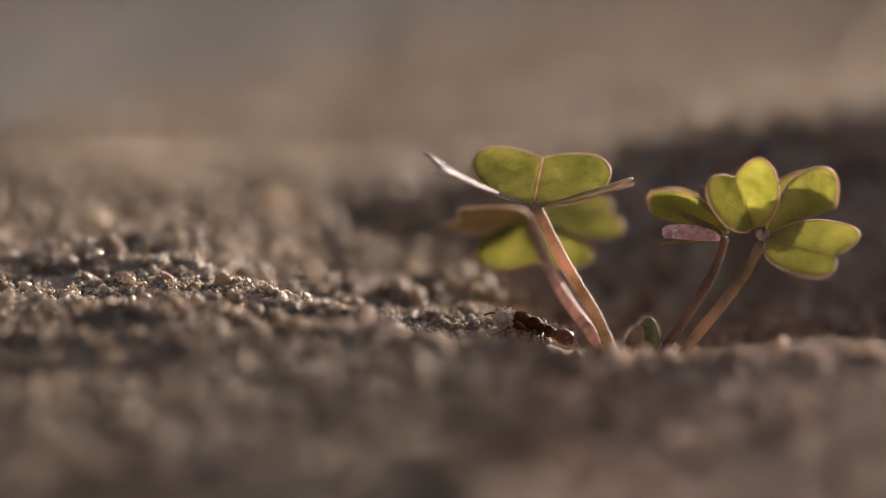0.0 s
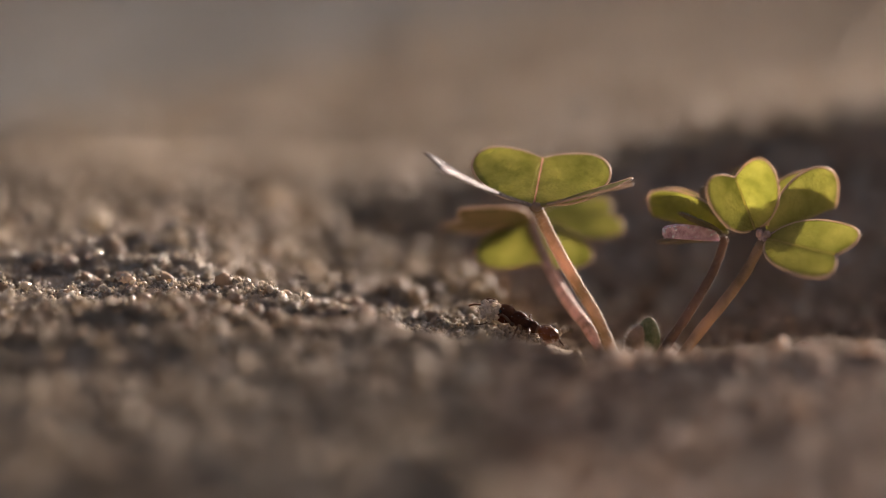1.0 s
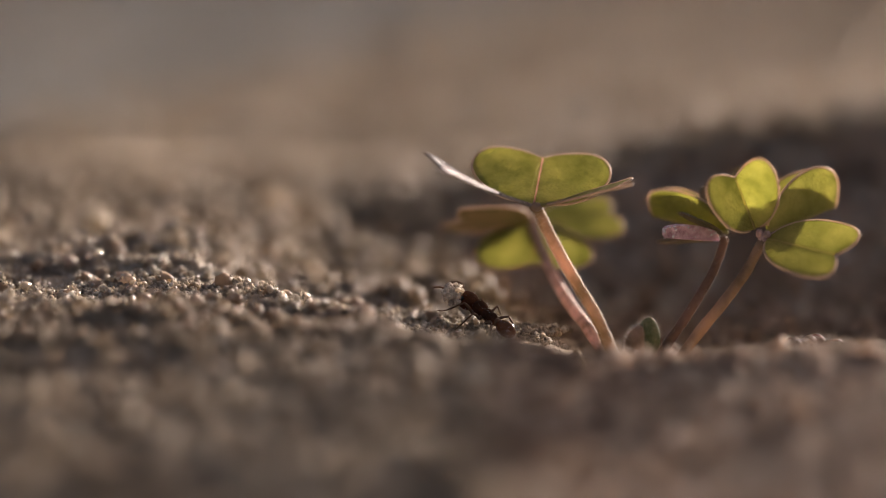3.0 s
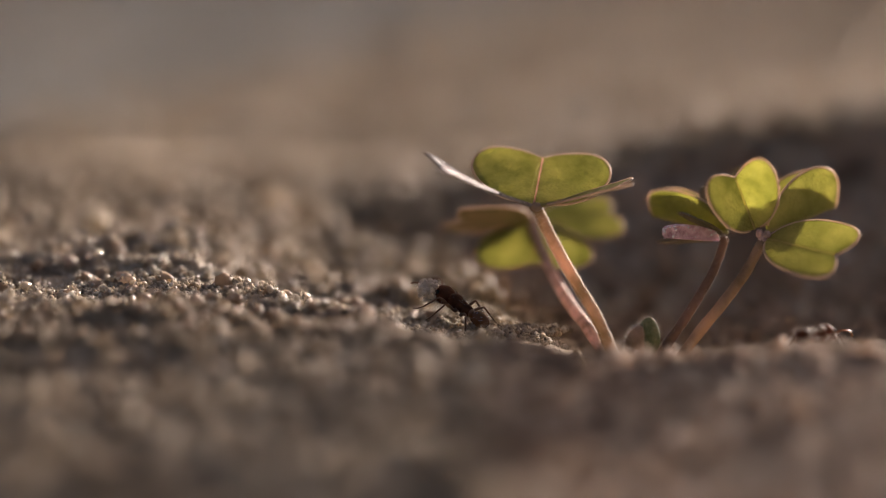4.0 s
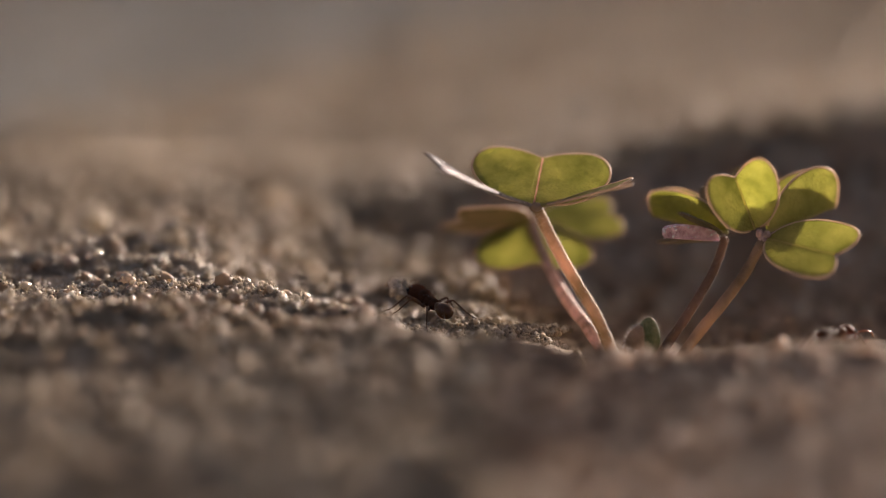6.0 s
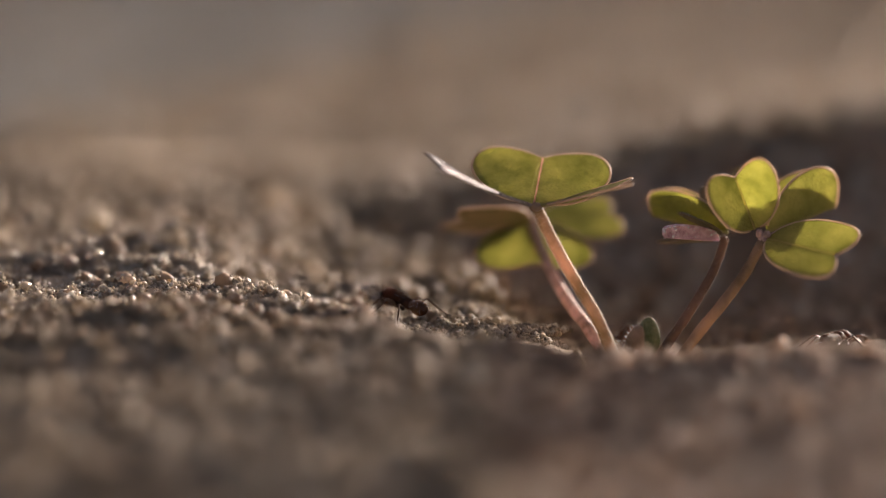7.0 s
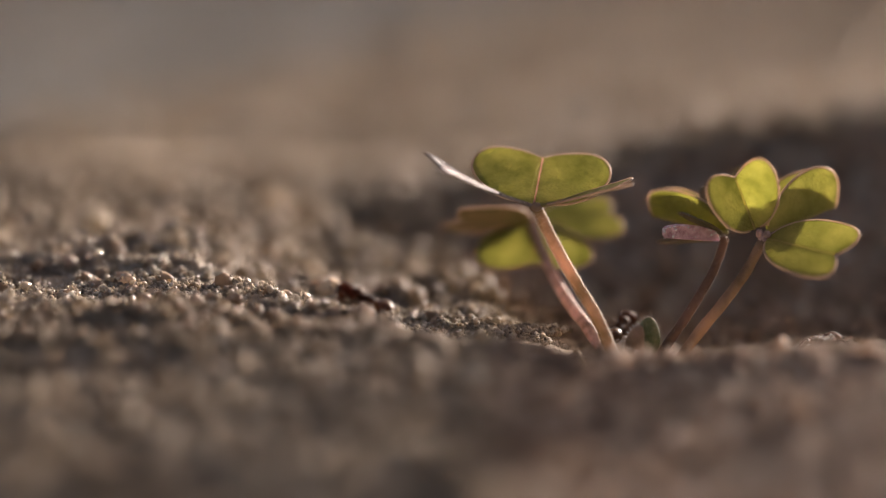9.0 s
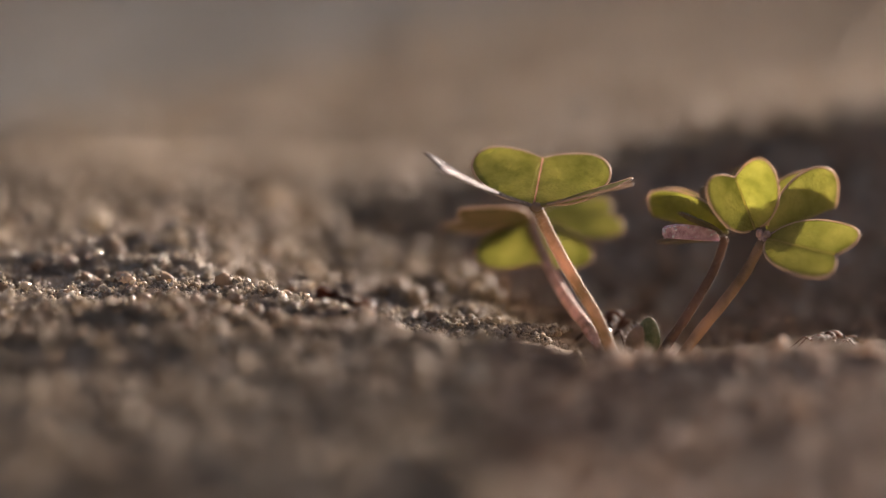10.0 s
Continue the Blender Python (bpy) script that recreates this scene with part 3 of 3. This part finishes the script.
            tube(bm, [o, Vector((0, sign * 0.14, -0.1))], (0.13, 0.1), 7)
            tube(bm, curve_points([(0, sign * 0.14, -0.1), (knee.x * 0.5, knee.y * 0.6, 0.16), knee], 4), [0.06, 0.065, 0.075, 0.08, 0.08, 0.075, 0.065, 0.055, 0.05], 7)
            tube(bm, [knee, knee.lerp(ankle, 0.5), ankle], [0.042, 0.048, 0.034], 6)
            tube(bm, [ankle, ankle.lerp(toe, 0.5) + Vector((0, 0, -0.04)), toe], [0.03, 0.026, 0.02], 6)
            leg = part("leg", bm, LEG, ant, "thin amber-brown jointed leg")
            leg.location = (x * 0.001, sign * 0.00022, -0.00018)
            legs.append((leg, sign, x))
    return ant, legs


def build_pellet():
    """A crumb of sand grains stuck together."""
    g = random.Random(21)
    bm = bmesh.new()
    for _ in range(110):
        d = Vector((g.uniform(-1, 1), g.uniform(-1, 1), g.uniform(-1, 1))).normalized() * g.uniform(0.3, 0.6)
        k = g.uniform(0.09, 0.19)
        for v in bmesh.ops.create_icosphere(bm, subdivisions=1, radius=1.0)["verts"]:
            v.co = v.co * k * g.uniform(0.7, 1.15) + Vector((d.x, d.y * 0.9, d.z * 0.85))
    return tagged(part("crumb_of_sand", bm, PELLET, None, smooth=False), "pale crumb of stuck sand grains carried by an ant", "sand crumb")


def build_clod(at, size, turn):
    """A flat crust of stuck sand grains with a ragged edge."""
    g = random.Random(8)
    bm = bmesh.new()
    for _ in range(420):
        a, q = g.uniform(0, 2 * math.pi), math.sqrt(g.random())
        ragged = 1 + 0.18 * math.sin(3 * a + 1) + 0.1 * math.sin(7 * a)
        d = Vector((math.cos(a) * q * size[0] * ragged, math.sin(a) * q * size[1] * ragged, size[2] * (1 - q * q) + g.uniform(-0.06, 0.06)))
        k = g.uniform(0.10, 0.22)
        for v in bmesh.ops.create_icosphere(bm, subdivisions=1, radius=1.0)["verts"]:
            v.co = v.co * k * g.uniform(0.7, 1.15) + d
    ob = tagged(part("soil_crust", bm, CRUST, None, smooth=False), "flat beige crust of stuck sand beside the stalks", "soil crust")
    ob.matrix_world = pose(at[0] * 0.001, at[1] * 0.001, at[2] * 0.001, 0, 0, turn)


def build_pebble(at, radius, label):
    """A worn pale pebble."""
    bm = bmesh.new()
    for v in lump(bm, (0, 0, 0), (radius, radius * 0.85, radius * 0.8)):
        v.co *= 1 + 0.10 * noise.noise(v.co * (1.3 / radius) + Vector(at))
    ob = tagged(part("pebble", bm, QUARTZ, None), label, "pebble", "pebbles")
    ob.location = (at[0] * 0.001, at[1] * 0.001, at[2] * 0.001)


build_ground()
build_seedlings()
build_clod((4.20, 1.30, -2.28), (2.0, 1.25, 0.22), 5)
build_pebble((0.03, 31.50, -0.48), 0.75, "pale rounded pebble on the sandy slope")
build_pebble((-9.22, 21.50, -0.07), 0.36, "small clear pebble on the sand")
build_pebble((14.48, 37.20, 2.44), 0.5, "small pale pebble on the bank")
carrier, carrier_legs = build_ant("dark brown ant with amber legs carrying a sand crumb", "ants", GLOSSY)
ridge_ant, ridge_legs = build_ant("dark bristly ant on the sandy ridge", "ants", CHITIN)
bank_ant, bank_legs = build_ant("reddish-brown ant on the shaded bank", "ants", CHITIN)
stalk_ant, stalk_legs = build_ant("dark reddish ant at the foot of the seedlings", "ants", GLOSSY)
crumb = build_pellet()
build_sand()


def stride(legs, steps):
    """Swing the legs, three and three in turn; steps: (seconds, share of a stride done)."""
    for leg, sign, x in legs:
        home = leg.location.copy()
        phase = 0.0 if (sign > 0) == (abs(x - 0.12) < 0.01) else 0.5
        rows = []
        for t, s in steps:
            a = 2 * math.pi * (s + phase + 0.07 * x)
            rows.append((t, Matrix.Translation(home) @ pose(0, 0, 0, sign * 9 * max(0.0, math.sin(a)), 0, 17 * math.cos(a) * sign)))
        walk(leg, rows)


def motions():
    rows = [
        (0.00, pose(0.00505, -0.00060, -0.00172, 0, -11.8, 147.7)),
        (0.40, pose(0.00493, -0.00065, -0.00169, 0, -14.5, 151.6)),
        (0.80, pose(0.00456, -0.00060, -0.00152, 0, -20.5, 154.0)),
        (1.20, pose(0.00400, -0.00050, -0.00148, 0, -13.6, 143.1)),
        (1.60, pose(0.00368, -0.00041, -0.00144, 0, -20.3, 135.1)),
        (2.00, pose(0.00318, -0.00025, -0.00138, 0, -15.6, 131.1)),
        (2.40, pose(0.00288, 0.00000, -0.00142, 0, -19.2, 140.8)),
        (2.70, pose(0.00250, 0.00005, -0.00129, 0, -25.8, 145.9)),
        (3.80, pose(0.00146, 0.00031, -0.00086, 0, -22.9, 132.4)),
        (4.00, pose(0.00099, 0.00039, -0.00080, 0, -20.0, 136.0)),
        (4.20, pose(0.00054, 0.00036, -0.00075, 0, -9.5, 144.0)),
        (4.40, pose(0.00047, 0.00043, -0.00089, 0, -11.9, 139.2)),
        (4.80, pose(0.00031, 0.00055, -0.00068, 0, -10.2, 136.2)),
        (5.20, pose(0.00004, 0.00069, -0.00067, 0, -7.6, 127.0)),
        (5.70, pose(-0.00025, 0.00087, -0.00067, 0, -11.7, 123.2)),
        (6.80, pose(-0.00182, 0.00183, -0.00080, 0, -2.2, 123.2)),
        (7.00, pose(-0.00197, 0.00200, -0.00089, 0, -2.5, 124.8)),
        (7.40, pose(-0.00223, 0.00250, -0.00104, 0, -6.7, 123.7)),
        (7.80, pose(-0.00233, 0.00300, -0.00103, 0, -20.4, 134.6)),
        (8.20, pose(-0.00279, 0.00370, -0.00122, 0, -13.9, 147.6)),
        (8.60, pose(-0.00347, 0.00430, -0.00126, 0, -17.4, 144.0)),
        (9.00, pose(-0.00410, 0.00490, -0.00135, 0, -13.6, 145.1)),
        (9.40, pose(-0.00460, 0.00540, -0.00140, 0, -10.3, 155.4)),
        (9.70, pose(-0.00492, 0.00570, -0.00149, 0, -8.2, 151.1)),
        (10.00, pose(-0.00523, 0.00600, -0.00163, 0, -8.7, 157.0)),
    ]
    walk(carrier, rows)
    walk(crumb, [(t, m @ pose(0.00190, 0.00075, 0.00012, 0, 0, 20)) for t, m in rows])
    stride(carrier_legs, [(t * 0.25, t * 0.25 * 0.9) for t in range(41)])
    walk(ridge_ant, [
        (0.00, pose(0.01775, 0.00120, -0.00339, 0, 8.6, 58.6)),
        (1.00, pose(0.01798, 0.00120, -0.00336, 0, 8.6, 58.5)),
        (2.00, pose(0.01821, 0.00120, -0.00321, 0, 8.5, 58.5)),
        (2.70, pose(0.01830, 0.00000, -0.00277, 0, 8.5, 58.6)),
        (3.30, pose(0.01825, -0.00280, -0.00187, 0, 8.5, 59.0)),
        (3.80, pose(0.01841, -0.00350, -0.00140, 0, 8.4, 59.1)),
        (4.20, pose(0.01855, -0.00350, -0.00137, 0, 8.4, 59.0)),
        (4.60, pose(0.01883, -0.00350, -0.00134, 0, 8.4, 59.0)),
        (5.00, pose(0.01910, -0.00350, -0.00134, 0, 8.4, 58.8)),
        (5.50, pose(0.01930, -0.00350, -0.00131, 0, 8.4, 58.7)),
        (5.70, pose(0.01940, -0.00350, -0.00131, 0, 8.4, 58.7)),
        (6.30, pose(0.01962, -0.00280, -0.00170, 0, 8.4, 58.7)),
        (7.00, pose(0.01995, 0.00000, -0.00245, 0, 9.1, 65.6)),
        (7.50, pose(0.01975, 0.00000, -0.00258, 0, 9.1, 65.6)),
        (8.00, pose(0.01955, 0.00000, -0.00258, 0, 9.2, 65.7)),
        (9.00, pose(0.01945, 0.00000, -0.00256, 0, 9.2, 65.7)),
        (10.00, pose(0.01950, 0.00000, -0.00247, 0, 9.2, 65.7)),
    ])
    stride(ridge_legs, [(t * 0.5, t * 0.5 * 0.4) for t in range(21)])
    walk(stalk_ant, [
        (0.00, pose(0.01068, 0.00500, -0.00359, 0, 9.2, 89.8)),
        (4.50, pose(0.01065, 0.00500, -0.00359, 0, 9.2, 89.8)),
        (5.50, pose(0.01029, 0.00450, -0.00346, 0, 8.6, 86.4)),
        (6.30, pose(0.00964, 0.00350, -0.00390, 0, 4.2, 77.4)),
        (6.80, pose(0.00920, 0.00300, -0.00305, 0, -2.7, 68.0)),
        (7.20, pose(0.00922, 0.00300, -0.00325, 0, -2.7, 66.0)),
        (7.60, pose(0.00920, 0.00300, -0.00318, 0, -2.7, 66.0)),
        (8.00, pose(0.00926, 0.00300, -0.00282, 0, -5.3, 67.0)),
        (8.40, pose(0.00930, 0.00300, -0.00262, 0, -6.0, 69.0)),
        (8.80, pose(0.00924, 0.00300, -0.00250, 0, -6.0, 71.0)),
        (9.20, pose(0.00920, 0.00300, -0.00244, 0, -6.0, 72.0)),
        (9.60, pose(0.00900, 0.00300, -0.00242, 0, -6.0, 74.0)),
        (10.00, pose(0.00866, 0.00300, -0.00240, 0, -6.0, 76.0)),
    ])
    walk(bank_ant, [
        (0.00, pose(0.02492, 0.02730, 0.00168, 0, 3.2, 129.3)),
        (1.00, pose(0.02516, 0.02730, 0.00148, 0, 3.4, 127.2)),
        (2.00, pose(0.02467, 0.02730, 0.00128, 0, 6.1, 129.1)),
        (2.70, pose(0.02413, 0.02730, 0.00148, 0, 3.2, 129.4)),
        (3.30, pose(0.02459, 0.02730, 0.00165, 0, 14.3, 110.8)),
        (3.80, pose(0.02463, 0.02730, 0.00165, 0, 6.5, 71.0)),
        (4.20, pose(0.02483, 0.02730, 0.00184, 0, 4.8, 44.4)),
        (4.60, pose(0.02514, 0.02730, 0.00172, 0, 4.0, 42.8)),
        (5.00, pose(0.02540, 0.02730, 0.00182, 0, 4.0, 42.8)),
        (5.50, pose(0.02580, 0.02730, 0.00172, 0, 4.0, 42.7)),
        (5.70, pose(0.02594, 0.02730, 0.00165, 0, 4.0, 42.7)),
        (6.30, pose(0.02698, 0.02730, 0.00158, 0, 4.2, 44.1)),
        (7.00, pose(0.02828, 0.02730, 0.00145, 0, 4.1, 42.3)),
        (8.00, pose(0.02962, 0.02730, 0.00138, 0, 4.1, 42.2)),
        (10.00, pose(0.03163, 0.02730, 0.00131, 0, 4.1, 41.9)),
    ])
    stride(bank_legs, [(t * 0.5, t * 0.5 * 0.6) for t in range(21)])
    stride(stalk_legs, [(t * 0.5, t * 0.5 * 0.5) for t in range(21)])


motions()
